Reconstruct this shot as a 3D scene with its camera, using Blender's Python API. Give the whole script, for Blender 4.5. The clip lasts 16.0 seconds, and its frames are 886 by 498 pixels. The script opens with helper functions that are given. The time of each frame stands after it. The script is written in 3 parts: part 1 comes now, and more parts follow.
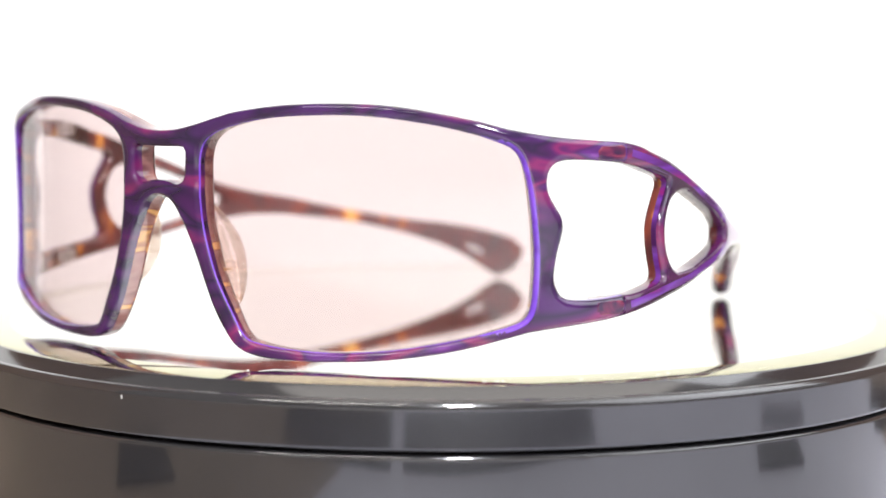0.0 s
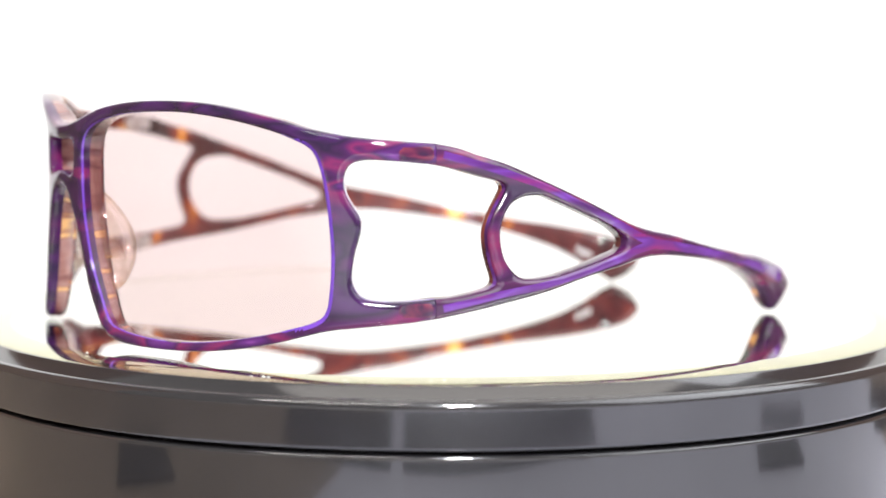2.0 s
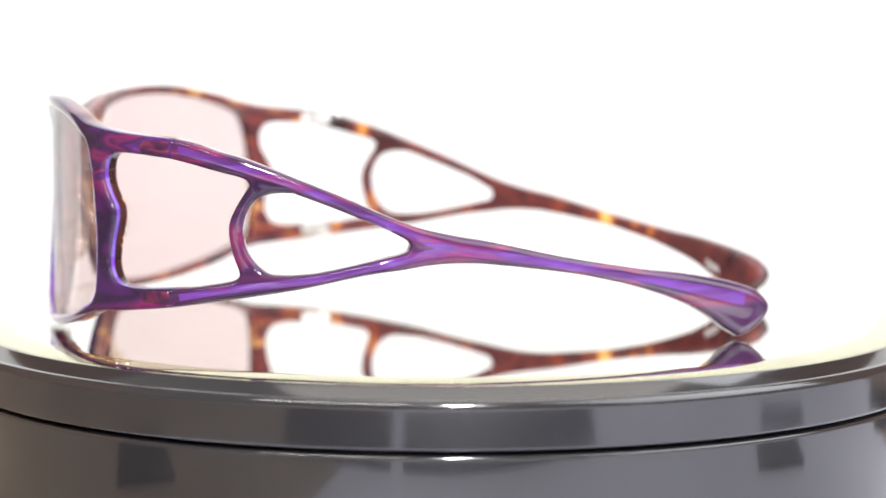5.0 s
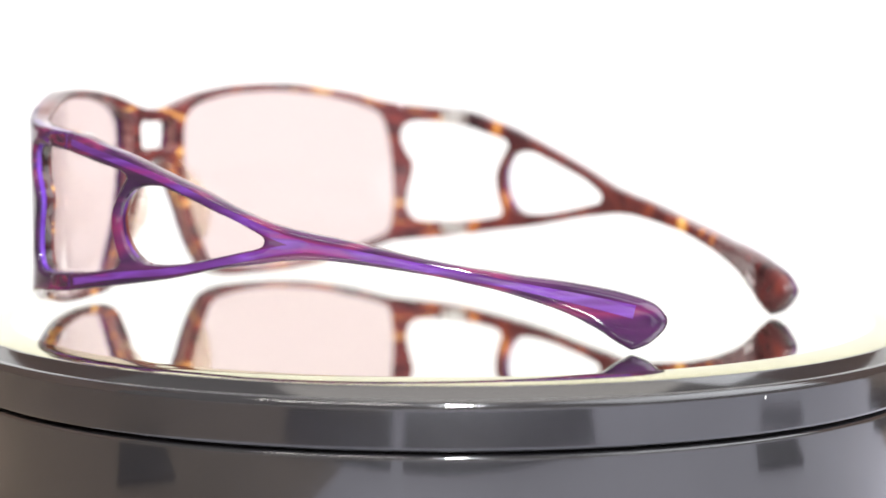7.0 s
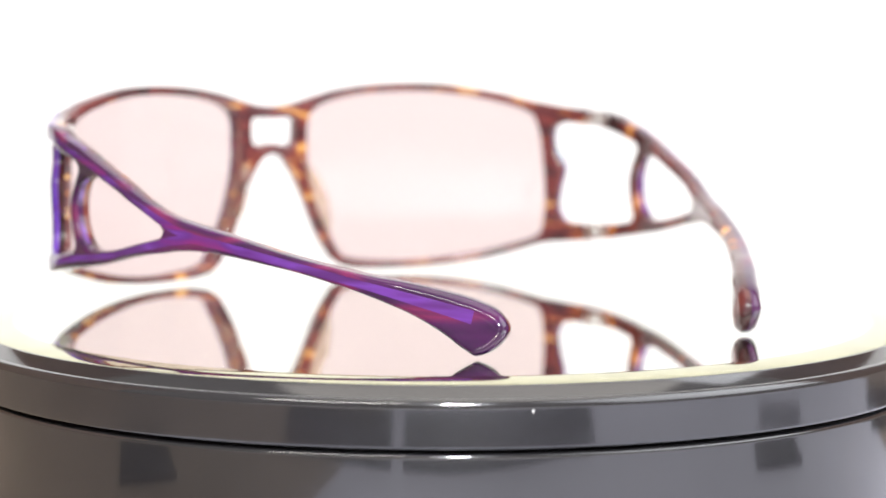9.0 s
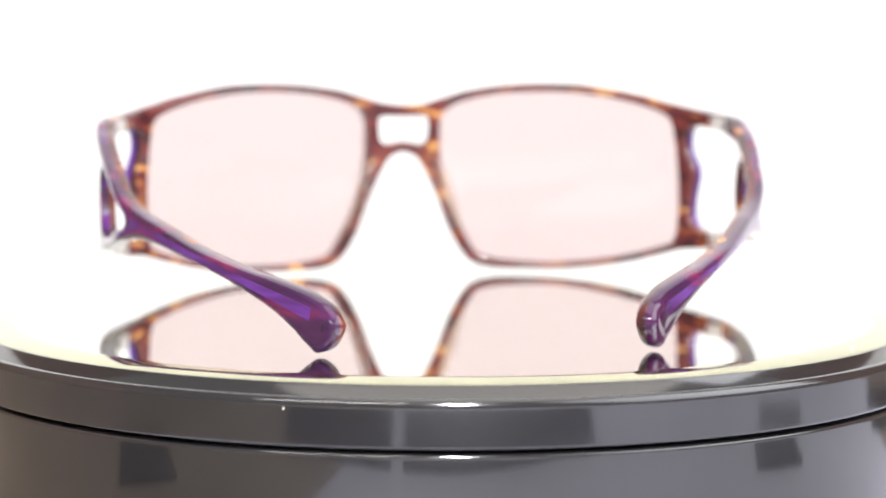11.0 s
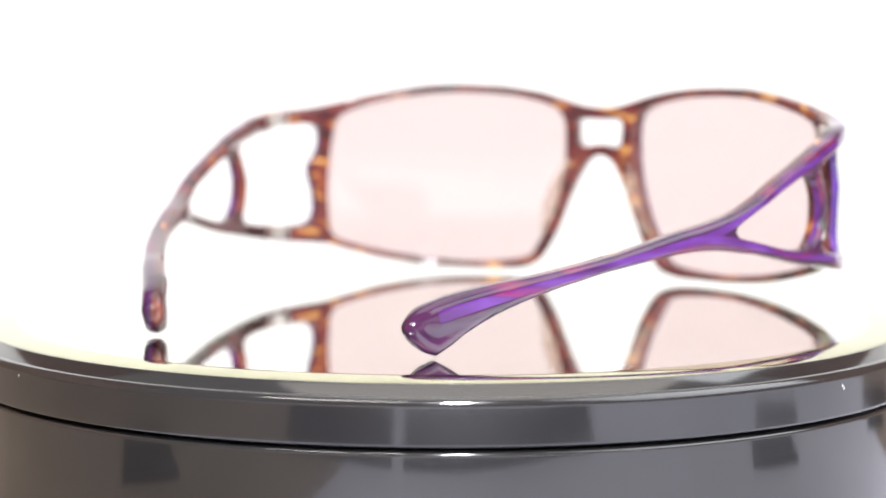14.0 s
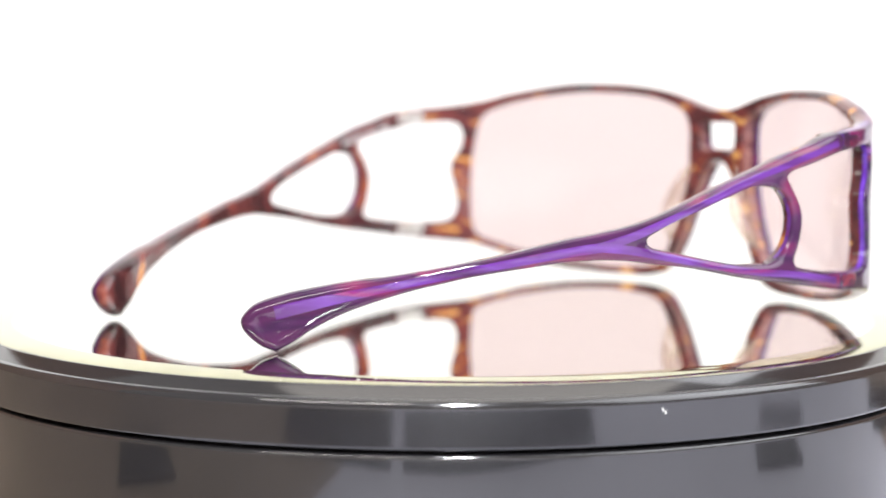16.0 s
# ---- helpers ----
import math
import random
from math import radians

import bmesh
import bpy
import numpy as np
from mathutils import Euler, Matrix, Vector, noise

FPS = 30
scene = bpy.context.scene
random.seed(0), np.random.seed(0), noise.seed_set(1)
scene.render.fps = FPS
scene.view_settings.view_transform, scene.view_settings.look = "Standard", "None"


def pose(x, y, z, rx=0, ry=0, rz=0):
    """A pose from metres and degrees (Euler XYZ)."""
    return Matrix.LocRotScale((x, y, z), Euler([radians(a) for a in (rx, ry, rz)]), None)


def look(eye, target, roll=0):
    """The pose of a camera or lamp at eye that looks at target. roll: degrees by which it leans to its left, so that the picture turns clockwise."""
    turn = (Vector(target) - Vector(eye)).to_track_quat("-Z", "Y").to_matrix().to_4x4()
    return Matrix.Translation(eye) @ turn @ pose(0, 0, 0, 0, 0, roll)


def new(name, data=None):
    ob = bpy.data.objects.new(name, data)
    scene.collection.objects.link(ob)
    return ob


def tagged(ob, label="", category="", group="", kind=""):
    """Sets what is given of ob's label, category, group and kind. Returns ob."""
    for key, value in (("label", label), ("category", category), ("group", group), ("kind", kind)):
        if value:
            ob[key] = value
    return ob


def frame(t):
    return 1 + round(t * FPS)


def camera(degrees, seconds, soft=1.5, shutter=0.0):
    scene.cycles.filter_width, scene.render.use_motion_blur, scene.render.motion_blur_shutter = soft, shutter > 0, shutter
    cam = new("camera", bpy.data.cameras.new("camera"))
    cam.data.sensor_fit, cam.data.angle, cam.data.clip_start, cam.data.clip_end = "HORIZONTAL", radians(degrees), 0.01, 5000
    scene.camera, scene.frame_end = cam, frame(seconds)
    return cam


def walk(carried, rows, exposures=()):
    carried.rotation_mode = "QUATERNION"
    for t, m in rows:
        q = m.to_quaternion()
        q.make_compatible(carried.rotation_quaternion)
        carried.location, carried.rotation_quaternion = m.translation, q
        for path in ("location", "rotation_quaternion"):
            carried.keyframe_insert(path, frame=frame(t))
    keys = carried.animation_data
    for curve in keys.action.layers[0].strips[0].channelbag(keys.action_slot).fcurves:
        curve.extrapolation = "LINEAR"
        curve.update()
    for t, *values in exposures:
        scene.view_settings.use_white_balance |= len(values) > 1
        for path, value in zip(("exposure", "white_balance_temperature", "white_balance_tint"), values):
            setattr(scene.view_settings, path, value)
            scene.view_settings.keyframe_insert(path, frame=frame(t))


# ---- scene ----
# ---- camera ----
MM = 0.001
cam = camera(22.09, 16.0, soft=1.6)
cam.data.dof.use_dof = True
cam.data.dof.focus_distance = 0.418
cam.data.dof.aperture_fstop = 12.0
CAM_EYE = Vector((0.0, -0.4856, 0.0606))
CAM_TILT, CAM_ROLL = 5.566, 0.106
# a slow creep back and forth, in millimetres along the view
CREEP = [(0.0, 0.0), (4.0, 0.2), (7.0, 0.6), (8.0, 1.4), (9.0, 3.0), (10.5, 3.0), (11.5, 2.2), (12.0, 9.2), (12.5, 9.4), (13.5, 9.2),
         (14.0, 7.2), (14.4, 1.4), (15.0, 1.4), (16.0, 1.6)]


def camera_pose(back):
    c, s = math.cos(radians(CAM_TILT)), math.sin(radians(CAM_TILT))
    eye = CAM_EYE + Vector((0, -c, s)) * back * MM
    return look(eye, eye + Vector((0, c, -s)), CAM_ROLL)


walk(cam, [(t, camera_pose(b)) for t, b in CREEP])

# turn of the turntable, in degrees
TURN = [(0.0, -37.12), (0.5, -43.24), (1.0, -49.24), (1.5, -55.23), (2.0, -61.15), (2.5, -67.15), (3.0, -73.16), (3.5, -79.17), (4.0, -85.2),
        (6.5, -115.7), (7.0, -121.9), (7.5, -128.3), (8.0, -134.7), (8.5, -141.0), (9.0, -147.2), (11.5, -177.5), (12.0, -183.6), (12.5, -189.6),
        (13.0, -195.6), (13.5, -201.5), (14.0, -207.6), (14.5, -213.8), (15.0, -220.1), (15.5, -226.3), (16.0, -232.5)]

# ---- world and light ----
world = bpy.data.worlds.new("world")
scene.world = world
world.use_nodes = True
wn = world.node_tree.nodes["Background"]
wn.inputs[0].default_value = (1.0, 0.945, 0.87, 1)
wn.inputs[1].default_value = 0.46


def area_lamp(name, eye, target, sx, sy, watts, colour=(1, 1, 1), shape="RECTANGLE"):
    data = bpy.data.lights.new(name, "AREA")
    data.shape, data.size, data.size_y, data.energy, data.color = shape, sx, sy, watts, colour
    ob = new(name, data)
    ob.matrix_world = look(eye, target)
    return ob


area_lamp("spot_lamp", (0.06, -0.95, 0.62), (0, 0, 0), 0.11, 0.11, 13.0, (0.95, 0.97, 1.0), "DISK")
area_lamp("low_spot_lamp", (0.04, -1.0, 0.3), (0, 0, 0), 0.03, 0.03, 0.8, (1.0, 0.97, 0.95), "DISK")
area_lamp("tube_lamp", (-0.42, -0.82, 0.78), (0, 0, 0), 0.62, 0.05, 3.5, (1.0, 0.96, 0.9))
area_lamp("window_light", (1.0, -0.5, 0.75), (0.15, -0.3, -0.04), 1.5, 1.1, 8.5, (0.92, 0.95, 1.0)).data.spread = radians(120)
area_lamp("top_softbox", (0.08, -0.06, 0.95), (0, 0, 0), 0.75, 0.75, 3.2, (1.0, 0.95, 0.89))

# ---- materials ----


def material(name):
    m = bpy.data.materials.new(name)
    m.use_nodes = True
    nt = m.node_tree
    return m, nt, nt.nodes["Principled BSDF"]


def node(nt, kind, **inputs):
    n = nt.nodes.new(kind)
    for k, v in inputs.items():
        n.inputs[k.replace("_", " ")].default_value = v
    return n


def ramp(nt, fac, stops):
    r = nt.nodes.new("ShaderNodeValToRGB")
    el = r.color_ramp.elements
    while len(el) < len(stops):
        el.new(0.5)
    for e, (p, c) in zip(el, stops):
        e.position, e.color = p, (*c, 1)
    nt.links.new(fac, r.inputs[0])
    return r.outputs[0]


def noise_at(nt, scale, size, detail=3.0, distortion=0.0):
    co = nt.nodes.new("ShaderNodeTexCoord")
    mp = nt.nodes.new("ShaderNodeMapping")
    mp.inputs["Scale"].default_value = scale
    nt.links.new(co.outputs["Object"], mp.inputs[0])
    n = node(nt, "ShaderNodeTexNoise", Scale=size, Detail=detail, Distortion=distortion)
    nt.links.new(mp.outputs[0], n.inputs["Vector"])
    return n.outputs[0]


def acetate(name, stops, stretch, rough=0.07, distortion=0.8, detail=2.0):
    m, nt, b = material(name)
    nt.links.new(ramp(nt, noise_at(nt, stretch, 1.0, detail, distortion), stops), b.inputs["Base Color"])
    fine = noise_at(nt, (900, 900, 900), 1.0, 2.0)
    bump = node(nt, "ShaderNodeBump", Strength=0.04, Distance=0.0002)
    nt.links.new(fine, bump.inputs["Height"])
    nt.links.new(bump.outputs[0], b.inputs["Normal"])
    b.inputs["Roughness"].default_value = rough
    b.inputs["Coat Weight"].default_value = 0.4
    b.inputs["Coat Roughness"].default_value = 0.03
    return m


PURPLE = acetate("purple_acetate", [(0.30, (0.016, 0.007, 0.036)), (0.39, (0.052, 0.011, 0.088)), (0.46, (0.020, 0.007, 0.036)), (0.53, (0.056, 0.010, 0.076)),
                                    (0.61, (0.175, 0.015, 0.092)), (0.66, (0.048, 0.010, 0.078)), (0.71, (0.10, 0.018, 0.16)), (0.76, (0.34, 0.09, 0.46))],
                 (44, 44, 105), distortion=0.65, detail=1.9)
PLUM = acetate("plum_acetate", [(0.30, (0.028, 0.008, 0.040)), (0.40, (0.066, 0.012, 0.062)), (0.47, (0.036, 0.009, 0.048)), (0.54, (0.068, 0.013, 0.074)),
                                (0.63, (0.17, 0.017, 0.080)), (0.68, (0.055, 0.012, 0.062)), (0.75, (0.12, 0.020, 0.13))], (30, 30, 150), distortion=0.3, detail=1.5)
VIOLET = acetate("violet_acetate_layer", [(0.32, (0.045, 0.009, 0.066)), (0.43, (0.088, 0.018, 0.15)), (0.54, (0.135, 0.034, 0.285)), (0.62, (0.10, 0.019, 0.18)),
                                          (0.70, (0.20, 0.016, 0.13))], (30, 30, 200), distortion=0.4)
# the violet layer, lightened to paint in the glow of light passing through
VIOLET_GLOW = acetate("glow_violet_acetate", [(0.32, (0.10, 0.026, 0.30)), (0.46, (0.135, 0.045, 0.44)), (0.58, (0.165, 0.055, 0.48)), (0.68, (0.13, 0.035, 0.36))],
                (30, 30, 160), distortion=0.4)
NOSE = acetate("honey_acetate", [(0.32, (0.11, 0.035, 0.045)), (0.43, (0.23, 0.10, 0.095)), (0.54, (0.30, 0.155, 0.14)), (0.61, (0.24, 0.09, 0.08)),
                                 (0.66, (0.66, 0.36, 0.13)), (0.74, (0.50, 0.26, 0.18))], (60, 60, 260), distortion=0.8, detail=1.6)
TORTOISE = acetate("tortoise_acetate", [(0.30, (0.030, 0.009, 0.013)), (0.43, (0.070, 0.018, 0.022)), (0.52, (0.17, 0.032, 0.030)), (0.57, (0.075, 0.018, 0.022)),
                                        (0.63, (0.34, 0.085, 0.032)), (0.68, (0.78, 0.44, 0.13)), (0.72, (0.22, 0.040, 0.030)), (0.80, (0.85, 0.62, 0.34))],
                   (58, 58, 210), distortion=1.8, detail=2.4)
BROWN = acetate("brown_tortoise_acetate", [(0.34, (0.028, 0.009, 0.012)), (0.47, (0.075, 0.019, 0.021)), (0.56, (0.12, 0.026, 0.025)), (0.63, (0.20, 0.042, 0.026)),
                                           (0.69, (0.62, 0.24, 0.045)), (0.76, (0.78, 0.44, 0.12))], (70, 97, 60), distortion=0.9, detail=2.0)


def clear_material(name, colour, gloss_rough, base_gloss, top_gloss=0.8, milk=0.0):
    m, nt, b = material(name)
    nt.nodes.remove(b)
    tr = nt.nodes.new("ShaderNodeBsdfTransparent")
    tr.inputs[0].default_value = (*colour, 1)
    gl = node(nt, "ShaderNodeBsdfGlossy", Roughness=gloss_rough)
    lw = node(nt, "ShaderNodeLayerWeight", Blend=0.5)
    pw = nt.nodes.new("ShaderNodeMath")
    pw.operation = "POWER"
    pw.inputs[1].default_value = 4.5
    fr = node(nt, "ShaderNodeMapRange", To_Min=base_gloss, To_Max=top_gloss)
    nt.links.new(lw.outputs["Facing"], pw.inputs[0])
    nt.links.new(pw.outputs[0], fr.inputs[0])
    mx = nt.nodes.new("ShaderNodeMixShader")
    nt.links.new(fr.outputs[0], mx.inputs[0])
    nt.links.new(tr.outputs[0], mx.inputs[1])
    nt.links.new(gl.outputs[0], mx.inputs[2])
    last = mx
    if milk:  # a little body colour, as in worn acetate
        df = nt.nodes.new("ShaderNodeBsdfDiffuse")
        streak = noise_at(nt, (60, 60, 330), 1.0, 2.0, 0.8)
        nt.links.new(ramp(nt, streak, [(0.40, (0.58, 0.36, 0.32)), (0.55, (0.84, 0.70, 0.60)), (0.68, (0.82, 0.54, 0.27))]), df.inputs[0])
        last = nt.nodes.new("ShaderNodeMixShader")
        amount = node(nt, "ShaderNodeMapRange", From_Min=0.40, From_Max=0.72, To_Min=0.03, To_Max=milk)
        nt.links.new(streak, amount.inputs[0])
        nt.links.new(amount.outputs[0], last.inputs[0])
        nt.links.new(mx.outputs[0], last.inputs[1])
        nt.links.new(df.outputs[0], last.inputs[2])
    nt.links.new(last.outputs[0], nt.nodes["Material Output"].inputs[0])
    return m


LENS = clear_material("pink_tinted_lens", (0.866, 0.794, 0.793), 0.012, 0.038)
CLEAR = clear_material("clear_acetate", (0.93, 0.87, 0.82), 0.03, 0.13, milk=0.4)

GLASS = clear_material("clear_glass", (0.985, 0.99, 0.98), 0.01, 0.02, 0.06)


def plain(name, colour, rough, metal=0.0, vary=0.15, size=60.0, coat=0.0):
    m, nt, b = material(name)
    lo = tuple(c * (1 - vary) for c in colour)
    hi = tuple(min(1, c * (1 + vary)) for c in colour)
    nt.links.new(ramp(nt, noise_at(nt, (1, 1, 1), size, 4.0), [(0.3, lo), (0.7, hi)]), b.inputs["Base Color"])
    r = node(nt, "ShaderNodeMapRange", To_Min=rough * 0.8, To_Max=rough * 1.25)
    nt.links.new(noise_at(nt, (1, 1, 1), size * 9, 3.0), r.inputs[0])
    nt.links.new(r.outputs[0], b.inputs["Roughness"])
    b.inputs["Metallic"].default_value = metal
    b.inputs["Coat Weight"].default_value = coat
    return m


MIRROR = plain("mirror_glass", (0.95, 0.95, 0.93), 0.004, 1.0, 0.01)
MIRROR_EDGE = plain("mirror_bevel", (0.62, 0.60, 0.40), 0.05, 1.0, 0.08, 120)
BLACK = plain("black_gloss_plastic", (0.016, 0.015, 0.018), 0.11, 0.0, 0.2, 40, 1.0)
SATIN = plain("black_satin_plastic", (0.017, 0.016, 0.018), 0.12, 0.0, 0.2, 40, 1.0)
SATIN.node_tree.nodes["Principled BSDF"].inputs["Coat Roughness"].default_value = 0.03
BLACK.node_tree.nodes["Principled BSDF"].inputs["Coat Roughness"].default_value = 0.09
for m in (BLACK, SATIN):
    m.node_tree.nodes["Principled BSDF"].inputs["IOR"].default_value = 1.6
GAP = plain("matt_black_gap", (0.006, 0.006, 0.006), 0.7)
SHEET = plain("pale_grey_card", (0.61, 0.615, 0.71), 0.8, 0.0, 0.08, 9)
WHITE = plain("white_paper", (0.82, 0.80, 0.80), 0.7, 0.0, 0.03, 7)
TABLE = plain("pale_wood_desk", (0.26, 0.208, 0.165), 0.45, 0.0, 0.12, 14)
WALL = plain("tan_wall_paint", (0.46, 0.33, 0.26), 0.7, 0.0, 0.06, 5)
SILVER = plain("silver_print", (0.62, 0.59, 0.60), 0.4, 0.4, 0.06, 900)
STEEL = plain("nickel_hinge", (0.88, 0.87, 0.85), 0.32, 1.0, 0.1, 900)
STAND_IN = plain("black_stand_in", (0.024, 0.024, 0.027), 0.6)
DUST = plain("pale_dust", (0.8, 0.8, 0.76), 0.8)

# backdrop paper with a glow of its own added to keep it white
m, nt, b = material("glowing_white_paper")
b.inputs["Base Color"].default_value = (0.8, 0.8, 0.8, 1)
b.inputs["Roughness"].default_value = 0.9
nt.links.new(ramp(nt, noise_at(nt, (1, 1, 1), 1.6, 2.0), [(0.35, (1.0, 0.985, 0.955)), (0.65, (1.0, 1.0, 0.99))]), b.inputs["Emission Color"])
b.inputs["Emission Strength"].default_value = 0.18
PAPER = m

# ---- mesh helpers ----


def link(name, bm, materials, parent=None, label=""):
    me = bpy.data.meshes.new(name)
    bm.normal_update()
    for e in bm.edges:
        if e.is_manifold and e.calc_face_angle(0.0) > radians(50):
            e.smooth = False
    bm.to_mesh(me)
    bm.free()
    for mt in materials if isinstance(materials, (list, tuple)) else [materials]:
        me.materials.append(mt)
    ob = new(name, me)
    if parent is not None:
        ob.parent = parent
    return tagged(ob, label)


def lathe(bm, profile, segs=256, smooth=True, sharp=()):
    """Turn (radius, height, material) points in millimetres about z."""
    rings = []
    for r, z, *_ in profile:
        if r <= 0:
            rings.append([bm.verts.new((0, 0, z * MM))])
        else:
            rings.append([bm.verts.new((r * MM * math.cos(2 * math.pi * i / segs), r * MM * math.sin(2 * math.pi * i / segs), z * MM)) for i in range(segs)])
    for k in range(len(rings) - 1):
        a, c = rings[k], rings[k + 1]
        mat = profile[k][2] if len(profile[k]) > 2 else 0
        for i in range(segs):
            j = (i + 1) % segs
            if len(a) == 1:
                f = bm.faces.new((a[0], c[i], c[j]))
            elif len(c) == 1:
                f = bm.faces.new((a[i], c[0], a[j]))
            else:
                f = bm.faces.new((a[i], c[i], c[j], a[j]))
            f.smooth, f.material_index = smooth, mat
    return bm


def arc(r0, z0, r1, z1, bulge, n=6, mat=0):
    """Points of a bulged edge between two profile points (the last left out)."""
    out = []
    cx, cz = (r0, z1) if bulge > 0 else (r1, z0)
    for i in range(n):
        a = math.pi / 2 * i / n
        if bulge > 0:
            out.append((cx + (r1 - r0) * math.sin(a), cz + (z0 - z1) * math.cos(a), mat))
        else:
            out.append((cx + (r0 - r1) * math.cos(a), cz + (z1 - z0) * math.sin(a), mat))
    return out


# ---- setting ----
bm = bmesh.new()
bmesh.ops.create_cube(bm, size=1, matrix=Matrix.Translation((0, 0.0, -0.0565)) @ Matrix.Diagonal((2.4, 2.4, 0.02, 1)))
bmesh.ops.bevel(bm, geom=bm.edges[:], offset=0.003, segments=2, affect="EDGES")
tagged(link("table", bm, TABLE), "pale brown desk top under the turntable", "table", kind="structure")

# white paper sweep: lies on the desk behind the turntable, rises and leans over
bm = bmesh.new()
rows_ = []
for k in range(25):
    a = radians(41 + 98 * k / 24)
    col = []
    for q in range(20):
        if q < 6:
            rad, z = 0.14 + 0.58 * q / 5, -0.0455
        elif q < 10:
            b_ = math.pi / 2 * (q - 5) / 4
            rad, z = 0.72 + 0.15 * math.sin(b_), -0.0455 + 0.15 * (1 - math.cos(b_))
        else:
            u = (q - 9) / 10
            rad, z = 0.87 - 0.4 * u ** 2.5, 0.1045 + 0.95 * u
        col.append(bm.verts.new((rad * math.cos(a), rad * math.sin(a), z)))
    rows_.append(col)
for k in range(24):
    for q in range(19):
        bm.faces.new((rows_[k][q], rows_[k][q + 1], rows_[k + 1][q + 1], rows_[k + 1][q])).smooth = True
tagged(link("backdrop", bm, PAPER), "white photo backdrop with an added glow, curving up behind the turntable", "backdrop", kind="structure")

# plain tan walls that close the place at both sides and behind the paper
for name, x, y, sx, sy in (("wall_west", -1.24, 0.42, 0.08, 1.56), ("wall_east", 1.24, 0.62, 0.08, 1.16), ("wall_north", 0.0, 1.24, 2.56, 0.08)):
    bm = bmesh.new()
    bmesh.ops.create_cube(bm, size=1, matrix=Matrix.Translation((x, y, 0.67 + (0.002 if name == "wall_north" else 0))) @ Matrix.Diagonal((sx, sy, 1.48, 1)))
    tagged(link(name, bm, WALL), "plain tan painted wall", "wall", kind="structure")

# ---- turntable ----
turntable = new("turntable")
tagged(turntable, "glossy black round turntable with a rotating mirror top", "turntable")
bm = bmesh.new()
lathe(bm, [(0, -12.2), (98, -12.2), (100.6, -12.2)] + arc(100.7, -12.2, 102.0, -13.2, 1, 6) + [(102.0, -13.2), (102.0, -13.5), (102.0, -20), (102.0, -34), (102.0, -43)] +
      arc(102.0, -43, 100.5, -46.4, -1, 4) + [(99, -46.4), (0, -46.4)])
link("base", bm, SATIN, turntable, "still glossy black base drum")
bm = bmesh.new()
prof = ([(0, -1.2, 0), (99.2, -1.2, 0), (99.3, -0.75, 0)] + arc(99.3, -0.75, 99.7, -0.9, 1, 3) + [(99.7, -0.9, 0), (99.74, -0.95, 0), (101.85, -2.68, 0), (101.9, -2.72, 0)] +
        arc(101.95, -2.76, 103.1, -4.4, 1, 10) + [(103.1, -4.4, 0), (103.1, -4.6, 0), (103.1, -10.8, 0), (103.1, -11.0, 0)] + arc(103.1, -11.0, 102.5, -11.55, -1, 4) +
        [(102.5, -11.55, 1), (97.5, -11.6, 1), (97.5, -12.1, 1), (0, -12.1, 1)])
lathe(bm, prof)
plate = link("plate", bm, [BLACK, GAP], turntable, "turning plate with a bevelled glossy black rim")
bm = bmesh.new()
lathe(bm, [(0, -0.42, 0), (60, -0.42, 0), (91.4, -0.42, 0)])
link("mirror", bm, MIRROR, plate, "round mirror reflecting the eyeglasses")
bm = bmesh.new()
lathe(bm, [(91.4, -0.42, 0), (98.7, -0.68, 0), (99.05, -0.8, 0), (99.05, -1.15, 0)])
link("mirror_bevel", bm, MIRROR_EDGE, plate, "yellowish polished glass bevel")
bm = bmesh.new()
lathe(bm, [(0, 0, 0), (60, 0, 0), (98.4, 0, 0)] + arc(98.4, 0, 99.15, -0.45, 1, 4) + [(99.15, -0.45, 0), (99.15, -0.72, 0)])
link("cover_glass", bm, GLASS, plate, "thin clear glass over the mirror")

# dust on the bevel and pale scuffs on the rim
SPECKS = [(330.0, 97.6), (331.3, 97.1), (312.6, 98.4), (321.1, 98.6), (285.2, 92.7), (311.3, 98.6), (321.3, 98.6), (313.2, 98.6), (133.9, 98.2), (135.6, 96.9)]
SCUFFS = [(273.4, -4.9), (164.7, -6.0), (164.4, -5.5), (65.9, -4.9)]
for k, (a, r) in enumerate(SPECKS):
    bm = bmesh.new()
    bmesh.ops.create_icosphere(bm, subdivisions=1, radius=1, matrix=pose(r * MM * math.cos(radians(a)), r * MM * math.sin(radians(a)), -0.0001, 0, 0, 37 * k) @
                               Matrix.Diagonal((0.0003 + 0.00008 * (k % 3), 0.00022, 0.00015, 1)))
    link("speck", bm, DUST, plate, "tiny pale dust speck")
for k, (a, z) in enumerate(SCUFFS):
    bm = bmesh.new()
    r = 103.1 if z < -4.1 else 99.7 + (-0.9 - z) * 1.2
    bmesh.ops.create_icosphere(bm, subdivisions=1, radius=1, matrix=pose(r * MM * math.cos(radians(a)), r * MM * math.sin(radians(a)), z * MM, 0, 0, a) @
                               Matrix.Diagonal((0.00005, 0.00016, 0.0004, 1)))
    link("scuff", bm, DUST, plate, "small pale scuff")

# pale card under the turntable, unseen, added to lighten the gloss of the rim
bm = bmesh.new()
bmesh.ops.create_cube(bm, size=1, matrix=Matrix.Diagonal((0.62, 0.5, 0.00008, 1)))
ob = tagged(link("rim_reflector_card", bm, SHEET), "unseen pale blue-grey card under the turntable, added to lighten the rim's reflections", "card sheet")
ob.matrix_world = pose(0.23, -0.22, -0.04646, 0, 0, 4)

